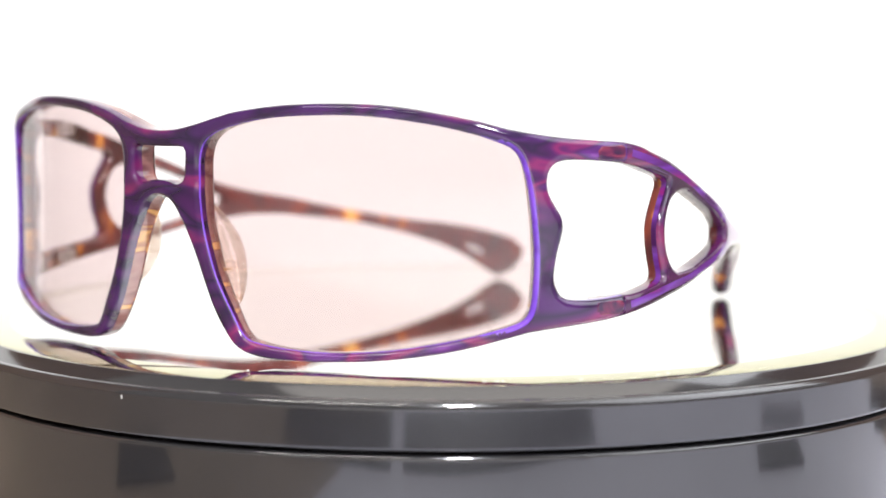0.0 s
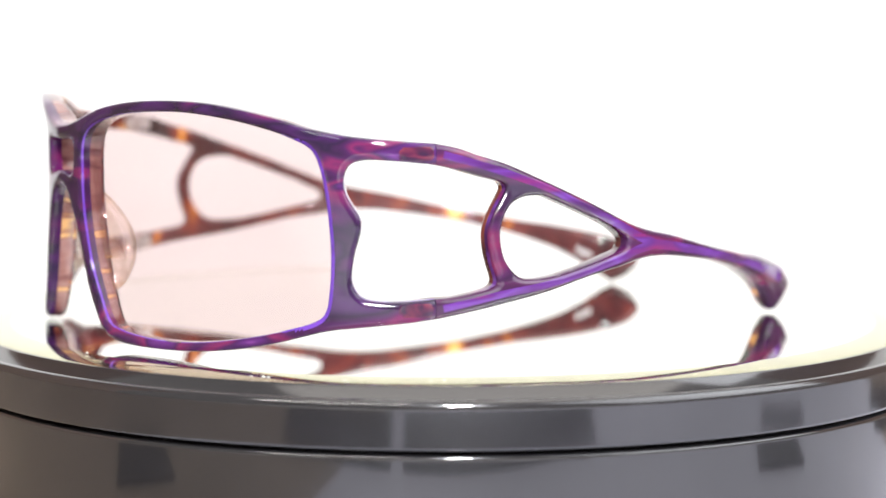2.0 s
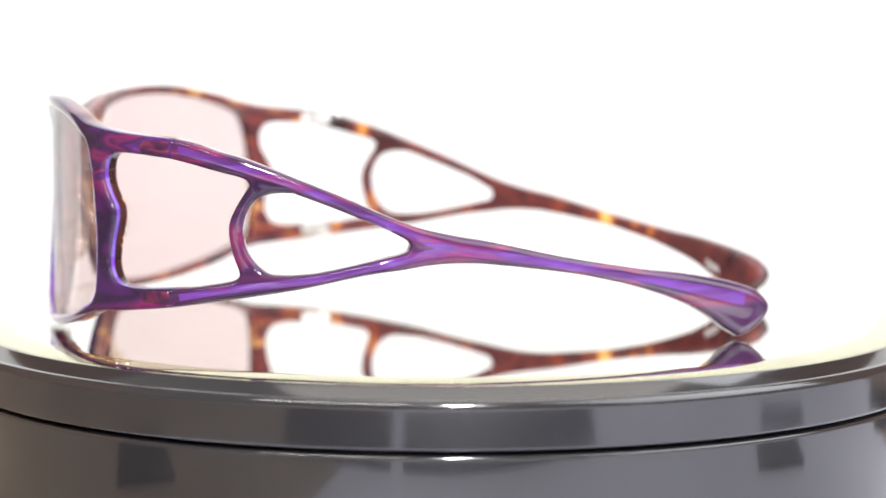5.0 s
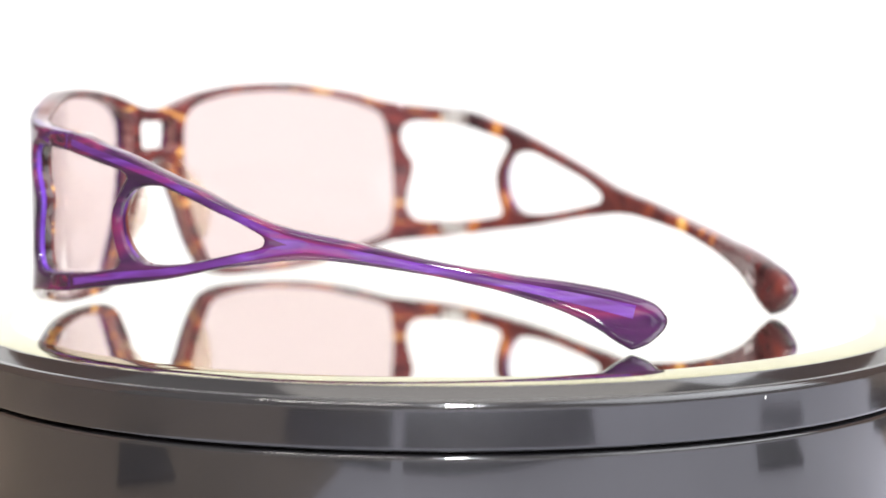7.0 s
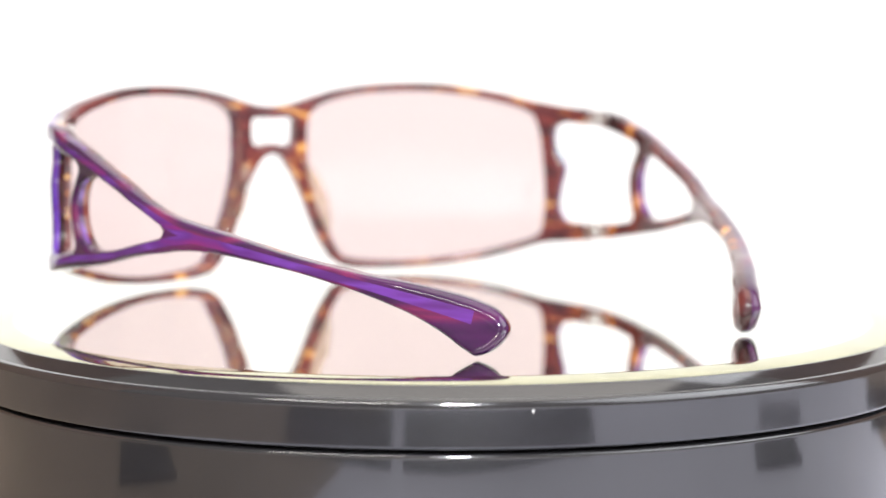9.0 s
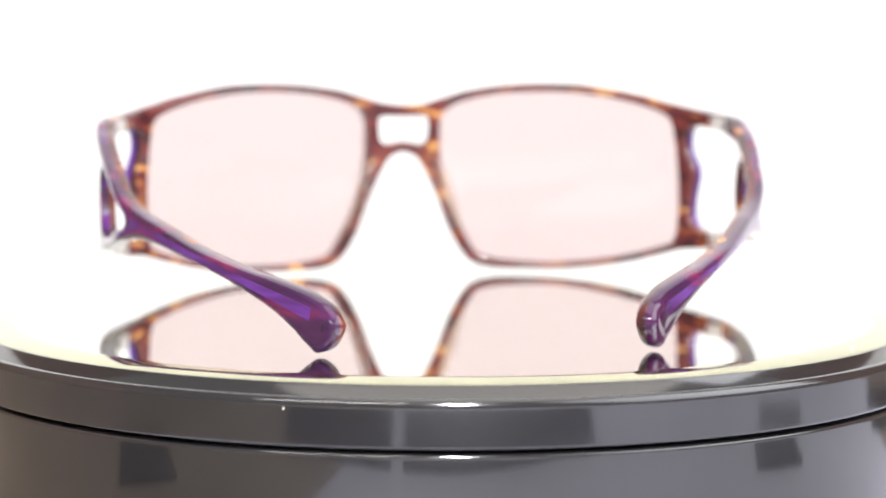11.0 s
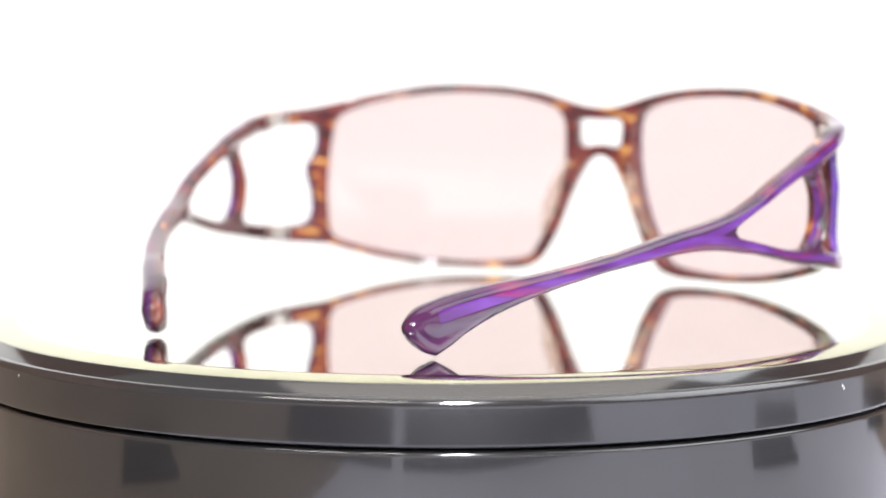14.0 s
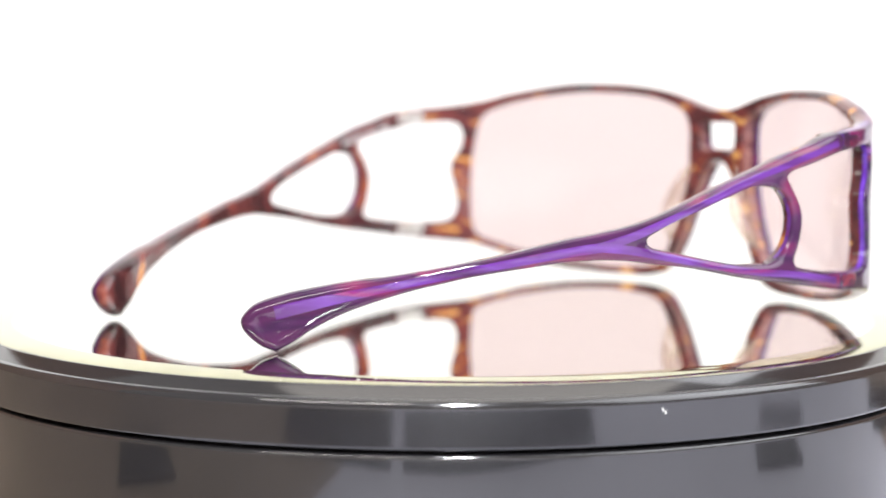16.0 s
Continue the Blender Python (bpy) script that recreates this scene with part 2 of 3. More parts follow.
# white sheet on the near desk end, unseen, added to brighten the lens reflections
bm = bmesh.new()
bmesh.ops.create_cube(bm, size=1, matrix=Matrix.Diagonal((1.5, 0.62, 0.0004, 1)))
ob = tagged(link("lens_reflector_sheet", bm, WHITE), "large unseen white sheet on the desk, added to brighten the lens reflections", "paper sheet")
ob.matrix_world = pose(-0.1, -0.84, -0.0463, 0, 0, -3)

# flat dark stand-ins on the desk for the unseen dark things the rim mirrors
for name, label, x, y, sx, sy, rz in (("stand_in_pad", "small flat black stand-in for an unseen dark thing on the desk", -0.199, -0.138, 0.055, 0.047, 14),
                                      ("stand_in_pad", "small flat black stand-in for an unseen dark thing on the desk", 0.222, -0.106, 0.040, 0.045, -20),
                                      ("stand_in_pad", "small flat black stand-in for an unseen dark thing on the desk", 0.277, -0.117, 0.022, 0.055, -13),
                                      ("stand_in_pad", "small flat black stand-in for an unseen dark thing on the desk", 0.284, 0.047, 0.028, 0.050, 20),
                                      ("stand_in_pad", "small flat black stand-in for an unseen dark thing on the desk", 0.240, 0.038, 0.014, 0.030, 20),
                                      ("stand_in_mat", "flat black stand-in for an unseen dark thing in front of the turntable", -0.105, -0.302, 0.116, 0.090, 0),
                                      ("stand_in_mat", "flat black stand-in for an unseen dark thing in front of the turntable", 0.0595, -0.302, 0.191, 0.090, 0)):
    bm = bmesh.new()
    bmesh.ops.create_cube(bm, size=1, matrix=Matrix.Diagonal((sx, sy, 0.002, 1)))
    if name == "stand_in_mat":  # cut as sectors that widen away from the turntable
        for v in bm.verts:
            v.co.x += (x + v.co.x) * v.co.y / y
    bmesh.ops.bevel(bm, geom=bm.edges[:], offset=0.0005, segments=2, affect="EDGES")
    ob = tagged(link(name, bm, STAND_IN), label, "stand in mat", group=name.replace("_", " ") + "s on the desk")
    ob.matrix_world = pose(x, y, -0.0455, 0, 0, rz)

# ---- eyeglasses: a flat outline wrapped round a plan curve ----


def spline(ctrl, n=16):
    """Catmull-Rom through the points, open."""
    p = [np.array(c, float) for c in ctrl]
    p = [2 * p[0] - p[1]] + p + [2 * p[-1] - p[-2]]
    out = []
    for i in range(1, len(p) - 2):
        a, b_, c, d = p[i - 1:i + 3]
        for k in range(n):
            t = k / n
            out.append(0.5 * (2 * b_ + (c - a) * t + (2 * a - 5 * b_ + 4 * c - d) * t * t + (3 * b_ - a - 3 * c + d) * t ** 3))
    out.append(p[-2])
    return np.array(out)


PLAN = [(0, -15.3), (20, -12.2), (40, -4.8), (54.5, 3.6), (64.2, 10.6), (69, 17.2), (72.4, 24.3), (74, 30.5), (74.6, 37), (74, 45), (72.2, 58), (69, 73), (56.8, 100),
        (43.8, 121), (34.4, 134), (30.5, 141), (25, 150)]
_c = spline([(-40, -4.8), (-20, -12.2)] + PLAN)
_len = np.concatenate([[0], np.cumsum(np.hypot(*np.diff(_c, axis=0).T))])
_len -= _len[np.argmin(np.abs(_c[:, 0]))]
_tan = np.gradient(_c, axis=0)
_tan /= np.hypot(*_tan.T)[:, None]


def wrap(s, z, depth):
    """The place of a point s along the outer face, z high, depth under the face (mm -> m)."""
    a, sg = abs(s), 1 if s >= 0 else -1
    x, y = np.interp(a, _len, _c[:, 0]), np.interp(a, _len, _c[:, 1])
    tx, ty = np.interp(a, _len, _tan[:, 0]), np.interp(a, _len, _tan[:, 1])
    w = float(np.interp(a, [25, 70, 110, 150], [0, 1, 1, 0]))
    x += 0.5 * w
    if s < 0:  # this side is bent slightly further open
        x, y = x + 1.4 * w, y - 2.2 * w
    return Vector((sg * (x - ty * depth) * MM, (y + tx * depth) * MM, z * MM))


def even(poly, step):
    """Resample a closed polyline to even steps, keeping it closed."""
    q = np.vstack([poly, poly[:1]])
    l = np.concatenate([[0], np.cumsum(np.hypot(*np.diff(q, axis=0).T))])
    n = max(8, int(l[-1] / step))
    t = np.linspace(0, l[-1], n, endpoint=False)
    out = np.stack([np.interp(t, l, q[:, 0]), np.interp(t, l, q[:, 1])], 1)
    a, b_ = poly - np.roll(poly, 1, 0), np.roll(poly, -1, 0) - poly
    turn = np.abs(np.arctan2(a[:, 0] * b_[:, 1] - a[:, 1] * b_[:, 0], (a * b_).sum(1)))
    for c in poly[(turn > 0.9) & (np.hypot(*a.T) > 1e-6) & (np.hypot(*b_.T) > 1e-6)]:  # keep true corners
        out[np.argmin(np.hypot(*(out - c).T))] = c
    return out


SEAM = 92.05


def seg_dist(pts, loops, skip_seam=False):
    best = np.full(len(pts), 1e9)
    for lp in loops:
        a, b_ = lp, np.roll(lp, -1, 0)
        if skip_seam:
            on = (np.abs(np.abs(a[:, 0]) - SEAM) < 0.2) & (np.abs(np.abs(b_[:, 0]) - SEAM) < 0.2)
            a, b_ = a[~on], b_[~on]
        ab = b_ - a
        for i in range(0, len(pts), 400):
            p = pts[i:i + 400, None, :] - a[None]
            t = np.clip((p * ab).sum(2) / np.maximum((ab * ab).sum(1), 1e-12), 0, 1)
            d = np.hypot(*np.moveaxis(p - t[..., None] * ab, 2, 0)).min(1)
            best[i:i + 400] = np.minimum(best[i:i + 400], d)
    return best


def inside(pts, loops):
    odd = np.zeros(len(pts), bool)
    for lp in loops:
        a, b_ = lp, np.roll(lp, -1, 0)
        for (x0, y0), (x1, y1) in zip(a, b_):
            if y0 != y1:
                hit = ((y0 > pts[:, 1]) != (y1 > pts[:, 1])) & (pts[:, 0] < (x1 - x0) * (pts[:, 1] - y0) / (y1 - y0) + x0)
                odd ^= hit
    return odd


def sheet(loops, thick, radius, start=0.0, step=0.8, grid=1.6, band=None, walls=(0, 1, 2), ridge=0.0, split=0.42, lined=(), edge=None):
    """A wrapped plate: loops (first the outline, then holes) in mm. Material slots: walls = outer face, inner face, band.
    band: polylines and half widths, along which the outer face carries a raised facet."""
    from_ = [even(l, step) for l in loops]
    pts, edges = [], []
    for lp in from_:
        k = len(pts)
        pts += [tuple(p) for p in lp]
        edges += [(k + i, k + (i + 1) % len(lp)) for i in range(len(lp))]
    nb = len(pts)
    extra = []
    for d in (radius * 0.12, radius * 0.4, radius, radius * 1.6):
        for lp in from_:
            t = np.roll(lp, -1, 0) - np.roll(lp, 1, 0)
            t /= np.maximum(np.hypot(*t.T)[:, None], 1e-9)
            for sg in (1, -1):
                extra.append(lp + sg * d * np.stack([-t[:, 1], t[:, 0]], 1))
    ex = np.vstack(extra)
    ex = ex[inside(ex, from_)]
    dd = seg_dist(ex, from_)
    ex = ex[np.min([np.abs(dd - radius * k) for k in (0.12, 0.4, 1, 1.6)], axis=0) < radius * 0.03]
    lo, hi = from_[0].min(0), from_[0].max(0)
    gx, gz = np.meshgrid(np.arange(lo[0], hi[0], grid), np.arange(lo[1], hi[1], grid))
    gr = np.stack([gx.ravel(), gz.ravel()], 1)
    gr = gr[inside(gr, from_)]
    gr = gr[seg_dist(gr, from_) > 1.6 * radius + 0.35 * grid]
    for line, w in band or ():
        along = np.linspace(np.abs(line[0, 0]), np.abs(line[-1, 0]), len(w))
        for off in (0, 1):
            ex, gr = (q[np.abs(seg_dist(q, [np.vstack([line, line[::-1]])]) - off * np.interp(np.abs(q[:, 0]), along, w)) > 0.22] for q in (ex, gr))
    pts += [tuple(p) for p in ex] + [tuple(p) for p in gr]
    if band:
        for line, w in band:
            t = np.gradient(line, axis=0)
            t /= np.hypot(*t.T)[:, None]
            nrm = np.stack([-t[:, 1], t[:, 0]], 1)
            wide = np.interp(np.abs(line[:, 0]), np.linspace(np.abs(line[0, 0]), np.abs(line[-1, 0]), len(w)), w)[:, None]
            for off in (-wide, 0, wide):
                k = len(pts)
                q = line + off * nrm
                pts += [tuple(p) for p in q]
                edges += [(k + i, k + i + 1) for i in range(len(q) - 1)]
            n = len(line)
            edges += [(k - 2 * n, k - n), (k - n, k), (k - n - 1, k - 1), (k - 1, k + n - 1)]  # square ends
    from mathutils.geometry import delaunay_2d_cdt
    v2, _, f2, *_ = delaunay_2d_cdt([Vector(p) for p in pts], edges, [], 0, 1e-4)
    v2 = np.array([tuple(v) for v in v2])
    cen = np.array([v2[list(f)].mean(0) for f in f2])
    keep = inside(cen, from_)
    f2 = [f for f, k in zip(f2, keep) if k]
    cen = cen[keep]
    d = seg_dist(v2, from_, True)
    rr = radius * np.interp(np.abs(v2[:, 0]), [180, 206], [1, 2.2])  # fuller rounding towards the temple tip
    e = np.where(d < rr, rr - np.sqrt(np.maximum(rr ** 2 - (rr - d) ** 2, 0)), 0.0)
    e_in = e.copy()
    cb = np.full(len(cen), 9.0)
    if lined:
        cb = seg_dist(cen, [even(l, step) for l in lined]) - np.interp(np.abs(cen[:, 0]), [62, 68], [0.12, 0.8]) * radius
    if band:
        bd = np.full(len(v2), 9.0)
        for line, w in band:
            lp = np.vstack([line, line[::-1]])
            along = np.linspace(np.abs(line[0, 0]), np.abs(line[-1, 0]), len(w))
            bd = np.minimum(bd, seg_dist(v2, [lp]) - np.interp(np.abs(v2[:, 0]), along, w))
            past = np.maximum((cen - line[0]) @ (line[0] - line[1]), (cen - line[-1]) @ (line[-1] - line[-2])) > 0
            cb = np.minimum(cb, np.where(past, 9.0, seg_dist(cen, [lp]) - np.interp(np.abs(cen[:, 0]), along, w)))
        fall = np.clip(bd / 2.6, 0, 1)
        e = e + ridge * fall * fall * (3 - 2 * fall) * np.interp(np.abs(v2[:, 0]), [92.1, 98], [0, 1])
    T = thick if callable(thick) else (lambda s: thick)
    bm_ = bmesh.new()
    out = [bm_.verts.new(wrap(p[0], p[1], start + a)) for p, a in zip(v2, e)]
    inn = [bm_.verts.new(wrap(p[0], p[1], start + T(abs(p[0])) - a)) for p, a in zip(v2, e_in)]
    count = {}
    for f, c in zip(f2, cb):
        x = np.array([v2[i] for i in f])
        area = (x[1, 0] - x[0, 0]) * (x[2, 1] - x[0, 1]) - (x[2, 0] - x[0, 0]) * (x[1, 1] - x[0, 1])
        if abs(area) < 1e-9:
            continue
        f = list(f) if area > 0 else list(f)[::-1]
        fo = bm_.faces.new([out[i] for i in f])
        fi = bm_.faces.new([inn[i] for i in f[::-1]])
        fo.material_index, fi.material_index = (walls[2] if c < 0 else walls[0]), walls[1]
        fo.smooth = fi.smooth = True
        for i in range(3):
            a, b_ = f[i], f[(i + 1) % 3]
            if (b_, a) in count:
                del count[(b_, a)]
            else:
                count[(a, b_)] = 1
    mid = {}

    def middle(i):
        if i not in mid:
            t = start + e[i] + (T(abs(v2[i][0])) - e[i] - e_in[i]) * split
            mid[i] = bm_.verts.new(wrap(v2[i][0], v2[i][1], t))
        return mid[i]

    for a, b_ in count:
        f = bm_.faces.new((out[b_], out[a], middle(a), middle(b_)))
        f.material_index, f.smooth = edge(abs(v2[a][0]), 0) if edge else walls[0], True
        f = bm_.faces.new((middle(b_), middle(a), inn[a], inn[b_]))
        f.material_index, f.smooth = edge(abs(v2[a][0]), 1) if edge else walls[1], True
    return bm_


def mirrored(poly):
    return np.asarray(poly)[::-1] * np.array([-1, 1])


FRONT_TOP = spline([(0, 41.5), (4, 41.8), (8.3, 42.7), (13.4, 44.2), (18.2, 45.4), (27.3, 46.6), (38.1, 47), (48.4, 46.5), (61.4, 44.3), (68.4, 42.6), (77.4, 41.2),
                    (85.1, 40.5), (92.02, 40.0)])
FRONT_NOTCH = spline([(92.02, 36.1), (89.7, 36.4), (83.9, 36.9), (78.9, 37), (76.3, 36), (75.4, 33.8), (75.7, 31.2), (77.2, 28.6), (78.2, 27), (78.5, 25.1), (78.1, 23),
                      (77.4, 20.5), (76.8, 16.5), (77.2, 14.4), (78.4, 12.7), (80.6, 12.0), (85.3, 11.8), (92.02, 12.2)])
FRONT_LOW = spline([(92.02, 8.5), (86.8, 7.9), (79.4, 7.2), (72.8, 6.5), (68.6, 5.5), (58.5, 2.9), (48.4, 1.3), (38, 0.5), (27.1, 0.4), (22, 0.8), (18.5, 1.9), (16.1, 4),
                    (13, 9), (10.8, 14.1), (9.3, 18), (7.4, 22.2), (5.4, 25.8), (3.4, 28.4), (1.2, 29.5), (0, 29.6)])
HALF = np.vstack([FRONT_TOP, FRONT_NOTCH, FRONT_LOW])
FRONT = np.vstack([HALF, mirrored(HALF)])
_l = [(10, 32), (10, 36), (10.6, 38.7), (12.2, 40.6), (16, 42.4), (24, 44.1), (33.8, 44.8), (43.3, 44.7), (53.4, 43.5), (61.4, 41.8), (66.4, 40.2), (69, 38.9),
      (70.5, 36.6), (71.8, 31.7), (72.6, 25.7), (73, 19.6), (72.7, 13.6), (72, 10), (70.1, 8.2), (65.5, 6.7), (58.5, 4.9), (48.4, 3.1), (38, 2.2), (29.3, 2.4),
      (22.6, 3.2), (19.3, 4.5), (16.4, 9.2), (13.7, 14.3), (11.9, 19.4), (10.6, 24.5), (10, 29.6), (10, 32)]
OPENING = spline(_l)[:-1]
WINDOW = np.vstack([spline([(0, 38.5), (5.6, 38.6), (6.4, 38.3), (6.7, 37.6), (6.5, 33.4), (5.9, 32.3), (4.4, 31.7), (2, 32.2), (0, 32.4)])])
WINDOW = np.vstack([WINDOW, mirrored(WINDOW)])

TEMPLE_TOP = spline([(92.08, 40), (96.6, 39.1), (100.6, 37.8), (106.9, 36), (115.4, 32.7), (122, 30.1), (133.2, 25.4), (139.2, 23.3), (145.9, 21.74), (152.9, 20.45), (168, 17.15),
                     (184.1, 14.35), (193.1, 13.2), (200.5, 11.91), (205.7, 10.7), (210.3, 9), (212.9, 6.6), (213.2, 5), (212.2, 3.3), (209.5, 0.9), (206.7, -0.2)])
TEMPLE_LOW = spline([(206.7, -0.2), (203.6, 1.6), (200.1, 4.02), (193.4, 7.39), (183.2, 10.85), (175.9, 12.65), (168, 14.25), (153, 16.25), (146, 16.65), (140.6, 16.42), (135.5, 15.7),
                     (127.6, 14.6), (116.5, 12.2), (105.8, 10.5), (95.5, 9), (92.08, 8.5)])
TEMPLE_NOTCH = spline([(92.08, 12.2), (95.5, 12.4), (100.5, 13.1), (103.6, 13.7), (104.8, 14.5), (104.7, 15.8), (103.9, 17.8), (103.1, 20.9), (102.9, 23.5), (103.4, 25.6),
                       (104.7, 28.1), (106.3, 30.6), (106.8, 31.6), (106.2, 32.4), (104.7, 33), (100.6, 34), (95.6, 35.3), (92.08, 36.1)])
TEMPLE = np.vstack([TEMPLE_TOP, TEMPLE_LOW[1:], TEMPLE_NOTCH])
_t = [(114.9, 30.0), (120.9, 27.8), (126.4, 25.6), (130.8, 23.9), (134.9, 21.9), (136.6, 20.8), (136.6, 19.7), (135.5, 18.8), (130.8, 17.7), (120.9, 15.5), (116.5, 14.9),
      (112.3, 14.8), (110.1, 15.2), (107.9, 16.9), (106.3, 19.3), (105.6, 22.4), (105.8, 24.9), (106.9, 27.4), (108.5, 29), (111.2, 29.9), (114.9, 30.0)]
TEAR = spline(_t)[:-1]
# milled facet along the temple: two arms that meet and run on to the tip
FACET = [(spline([(93.4, 38.0), (100.9, 36.0), (106.9, 34.2), (115.8, 31.3), (122.8, 28.3), (132.5, 24.2), (139.5, 21.2), (145, 19.4)]), [0.65, 0.65, 0.65, 0.9]),
         (spline([(93.4, 10.5), (104.9, 12.4), (115.8, 13.6), (126.7, 15.7), (134.5, 17.4), (139.5, 18.5), (145, 19.2)]), [0.65, 0.65, 0.65, 0.9]),
         (spline([(145, 19.3), (152.6, 18.2), (168, 15.6), (183.2, 12.7), (196.5, 9.9), (207.0, 7.4)]), [0.95, 0.75, 0.75, 1.3])]


def temple_thickness(s):
    return float(np.interp(s, [90, 105, 140, 185, 203, 212], [4.4, 4.1, 3.9, 4.5, 5.2, 4.8]))


def front_thickness(s):
    return float(np.interp(s, [0, 11, 18, 30, 80, 92], [6.0, 5.6, 4.6, 3.9, 4.1, 4.4]))


def front_edge(s, half):
    """The material of the cut edges: violet with a painted glow round the side openings, honey-coloured behind at the
    nose.
    """
    if half == 0:
        return 2 if s > 74 else 0
    return 3 if s < 20 else 4 if s > 74 else 1


def temple_edge(s, half):
    return (2 if 100 < s < 109 else 0) if half == 0 else 1


glasses = new("eyeglasses")
tagged(glasses, "purple tortoiseshell wraparound eyeglasses with pale pink lenses standing on a mirror", "eyeglasses")

link("frame_front", sheet([FRONT, OPENING, mirrored(OPENING), WINDOW], front_thickness, 0.85, walls=(0, 1, 2), split=0.36, lined=(OPENING, mirrored(OPENING)), edge=front_edge),
     [PURPLE, TORTOISE, VIOLET_GLOW, NOSE, BROWN], glasses,
     "purple acetate front with tortoise inner side")
grow = []
for poly in (OPENING,):
    c = poly.mean(0)
    t = np.roll(poly, -1, 0) - np.roll(poly, 1, 0)
    t /= np.hypot(*t.T)[:, None]
    grow.append(poly + 0.5 * np.stack([-t[:, 1], t[:, 0]], 1))
for side in (1, -1):
    lp = grow[0] if side > 0 else mirrored(grow[0])
    link("lens", sheet([lp], 1.8, 0.3, start=1.3, step=1.5, grid=4.0, walls=(0, 0, 0)), LENS, glasses, "pale pink tinted clear lens")


def flip(poly, side):
    return poly if side > 0 else mirrored(poly)


for side in (1, -1):
    facet = [(l * np.array([side, 1]), w) for l, w in FACET]
    temple = link("temple", sheet([flip(TEMPLE, side), flip(TEAR, side)], temple_thickness, 0.85, step=0.6, grid=0.7, band=facet, ridge=0.4, walls=(0, 1, 2), split=0.5, edge=temple_edge), [PLUM, BROWN, VIOLET],
         glasses, "openwork purple acetate temple with a violet facet")
    # small silver print on the inner face, too small to read: plain bars
    if side > 0:
        bars = [(97.6 + 1.28 * k, 36.0 - 0.335 * k, 0.42 + 0.12 * (k % 3 == 1), 0.62 - 0.14 * (k % 4 == 2)) for k in range(12)]
    else:
        bars = [(199.0 + 0.75 * k, 7.5 - 0.35 * k, 0.28, 0.85 - 0.2 * (k % 2)) for k in range(5)]
    b_ = bmesh.new()
    for s, z, hw, hh in bars:
        depth = temple_thickness(s)
        vs = [b_.verts.new(wrap(side * q, h, dp)) for dp in (depth - 0.05, depth + 0.03)
              for q, h in ((s - hw, z - hh), (s + hw, z - hh), (s + hw, z + hh), (s - hw, z + hh))]
        for q in ((0, 1, 2, 3), (7, 6, 5, 4), (0, 4, 5, 1), (1, 5, 6, 2), (2, 6, 7, 3), (3, 7, 4, 0)):
            b_.faces.new([vs[i] for i in q])
    bmesh.ops.recalc_face_normals(b_, faces=b_.faces[:])
    link("printed_mark", b_, SILVER, temple, "row of small silver printed bars")


def hinge(side, z0, z1):
    """A small barrel hinge behind the joint: knuckles on a pin, two leaves."""
    b_ = bmesh.new()
    c = wrap(side * 90.6, 0, 5.0)
    n = 3
    for k in range(n):
        za, zb = z0 + (z1 - z0) * k / n + 0.06, z0 + (z1 - z0) * (k + 1) / n - 0.06
        bmesh.ops.create_cone(b_, cap_ends=True, segments=16, radius1=0.85 * MM, radius2=0.85 * MM, depth=(zb - za) * MM,
                              matrix=Matrix.Translation((c.x, c.y, (za + zb) / 2 * MM)))
    for s0, s1 in ((86.6, 90.4), (91.0, 94.2)):
        vs = [b_.verts.new(wrap(side * s, z, dp)) for dp in (4.2, 4.9) for s, z in ((s0, z0 + 0.2), (s1, z0 + 0.2), (s1, z1 - 0.2), (s0, z1 - 0.2))]
        for q in ((0, 1, 2, 3), (7, 6, 5, 4), (0, 4, 5, 1), (1, 5, 6, 2), (2, 6, 7, 3), (3, 7, 4, 0)):
            b_.faces.new([vs[i] for i in q])
    bmesh.ops.recalc_face_normals(b_, faces=b_.faces[:])
    return b_


for side in (1, -1):
    link("hinge", hinge(side, 36.6, 39.8), STEEL, glasses, "small shiny nickel hinge")
    link("hinge", hinge(side, 8.9, 12.0), STEEL, glasses, "small shiny nickel hinge")


INLAY = acetate("red_hinge_core", [(0.35, (0.03, 0.008, 0.04)), (0.5, (0.10, 0.012, 0.05)), (0.65, (0.20, 0.03, 0.06))], (220, 220, 420), detail=2.0)


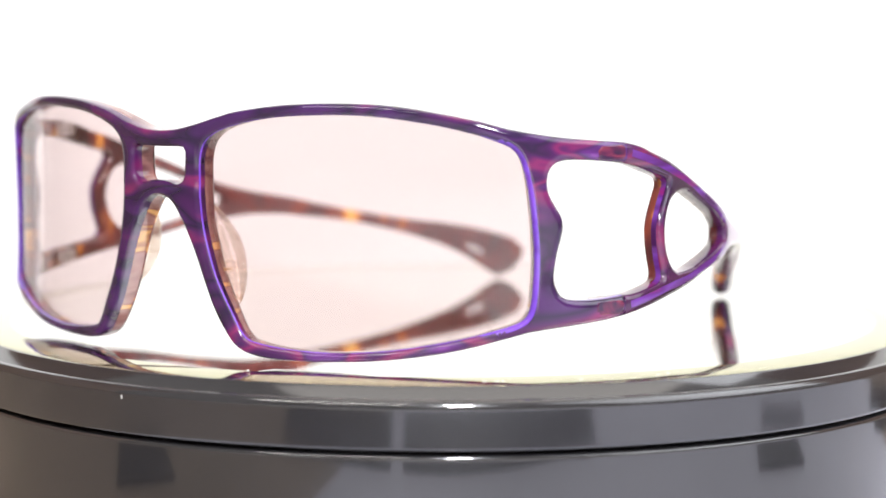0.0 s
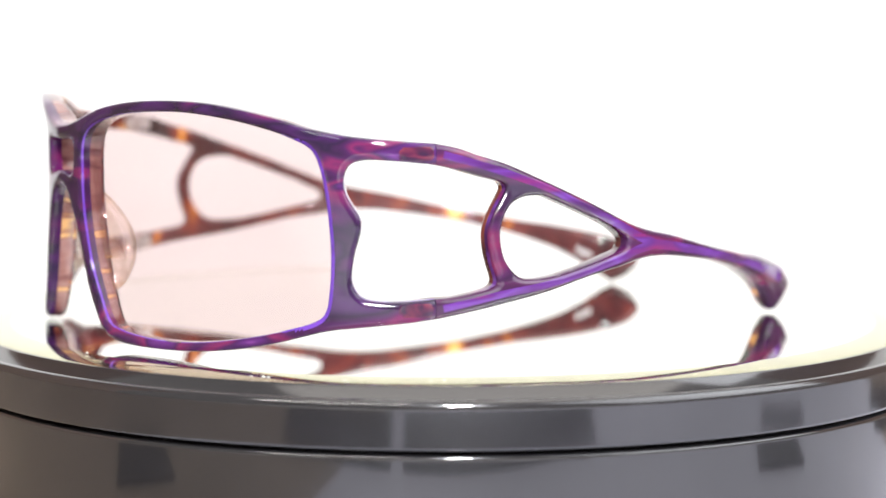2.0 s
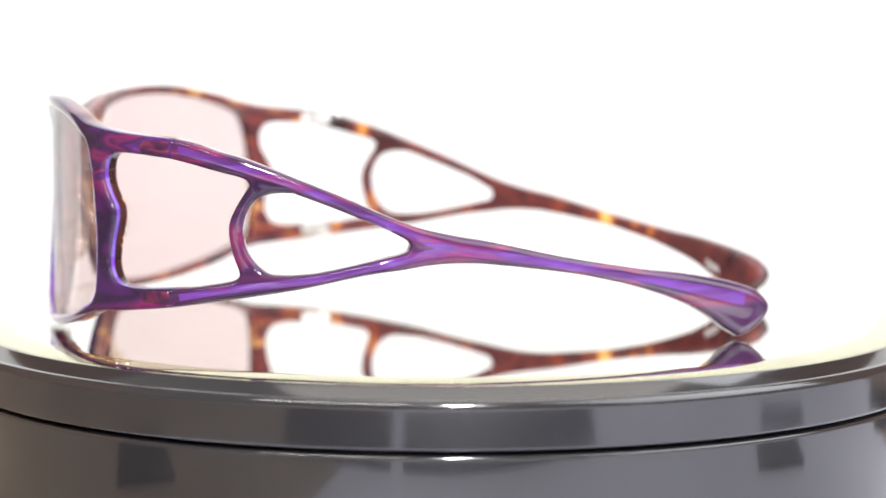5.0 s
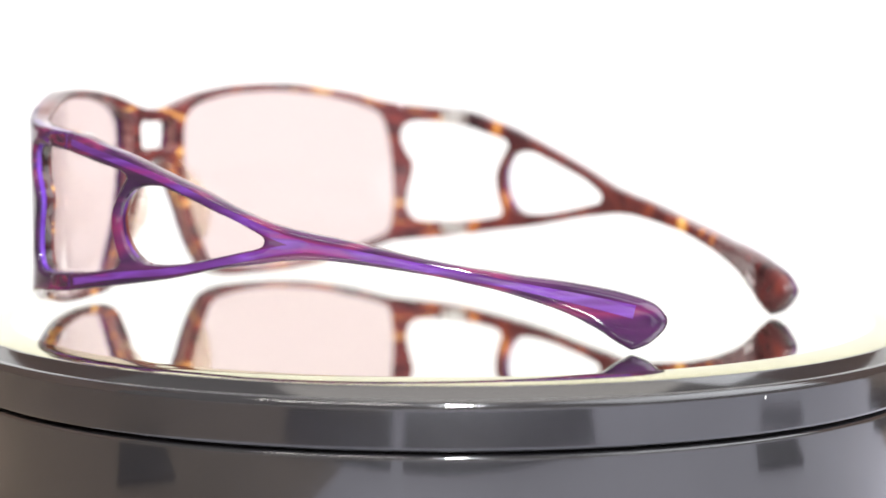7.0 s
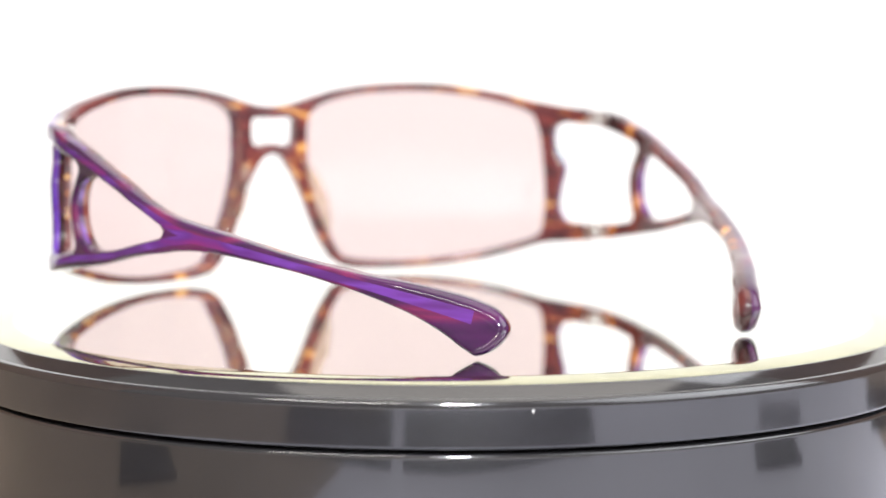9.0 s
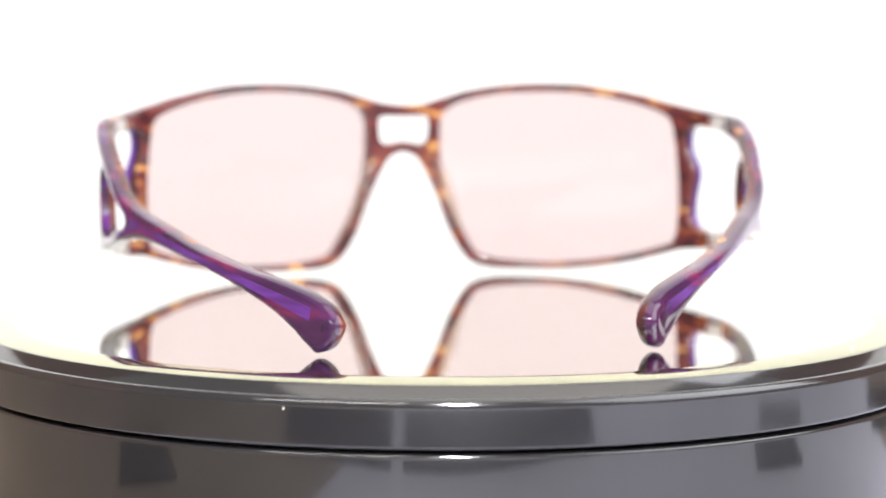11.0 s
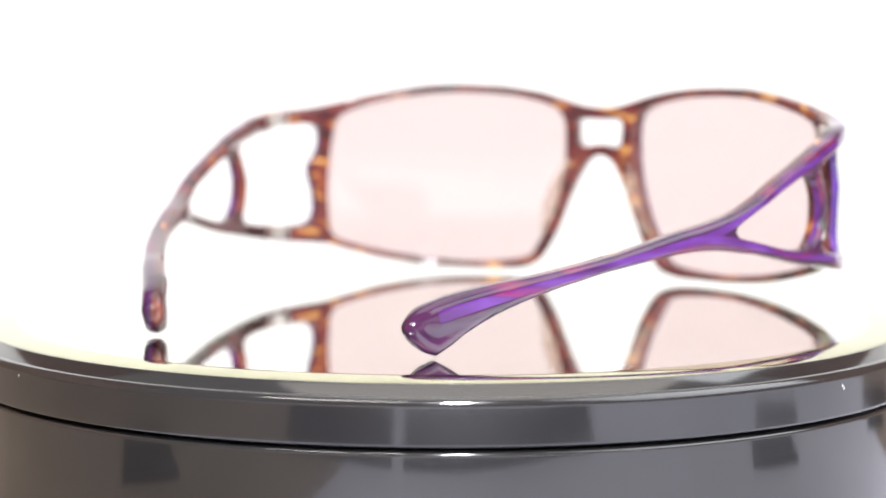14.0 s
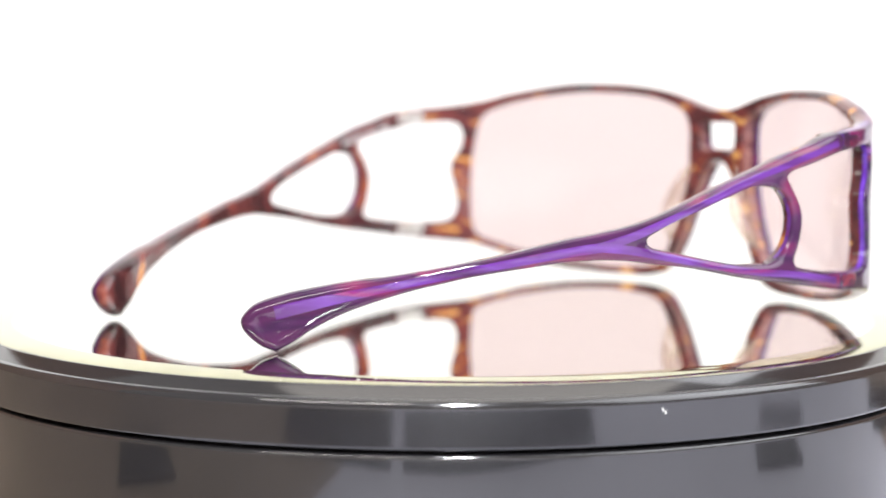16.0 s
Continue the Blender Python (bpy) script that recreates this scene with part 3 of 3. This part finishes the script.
def rounded(s0, s1, z0, z1, r=0.5):
    """A rounded rectangle in the unrolled face."""
    pts = []
    for cx, cz, a0 in ((s1 - r, z1 - r, 0), (s0 + r, z1 - r, 90), (s0 + r, z0 + r, 180), (s1 - r, z0 + r, 270)):
        pts += [(cx + r * math.cos(radians(a0 + 15 * k)), cz + r * math.sin(radians(a0 + 15 * k))) for k in range(7)]
    return np.array(pts)


for side in (1, -1):
    for z0, z1 in ((36.9, 39.5), (9.0, 11.5)):
        link("hinge_core", sheet([flip(rounded(85.2, 91.7, z0, z1, 0.9), side)], 0.4, 0.15, start=-0.02, step=0.5, grid=1.0, walls=(0, 0, 0)), INLAY, glasses,
             "reddish hinge core showing through the acetate")


def nose_pad(side):
    """A crescent of clear acetate standing off the back of the nose edge."""
    b_ = bmesh.new()
    edge = spline([(7.0, 30.0), (9.6, 24), (11.2, 19), (13.0, 14), (15.2, 9.5)], 8)
    n, w = len(edge), 9
    grid_ = []
    for k, (s, z) in enumerate(edge):
        u = k / (n - 1)
        out_ = 6.6 * max(0.0, math.sin(math.pi * u)) ** 0.75 + 0.4
        row = []
        for q in range(w * 2):
            a = 2 * math.pi * q / (w * 2)
            dp = 3.6 + out_ * (0.5 - 0.5 * math.cos(a))
            th = 1.6 * math.sin(a) * (0.35 + 0.65 * math.sin(math.pi * u))
            flare = 0.2 * (dp - 3.6)
            row.append(b_.verts.new(wrap(side * (s + 0.5 + th + flare), z, dp)))
        grid_.append(row)
    for k in range(n - 1):
        for q in range(w * 2):
            r = (q + 1) % (w * 2)
            b_.faces.new((grid_[k][q], grid_[k][r], grid_[k + 1][r], grid_[k + 1][q])).smooth = True
    b_.faces.new(grid_[0])
    b_.faces.new(grid_[-1])
    bmesh.ops.recalc_face_normals(b_, faces=b_.faces[:])
    return b_


for side in (1, -1):
    link("nose_pad", nose_pad(side), CLEAR, glasses, "clear acetate nose pad")


def motions():
    seat = Vector((-1.79, -69.92, 0.0)) * MM
    rows = []
    for t, a in TURN:
        p = Euler((0, 0, radians(a))).to_matrix() @ seat
        rows.append((t, pose(p.x, p.y, 0.0002, 0, 0, a - 1.05)))
    walk(glasses, rows)
    walk(plate, [(t, pose(0, 0, 0, 0, 0, a)) for t, a in TURN])


motions()
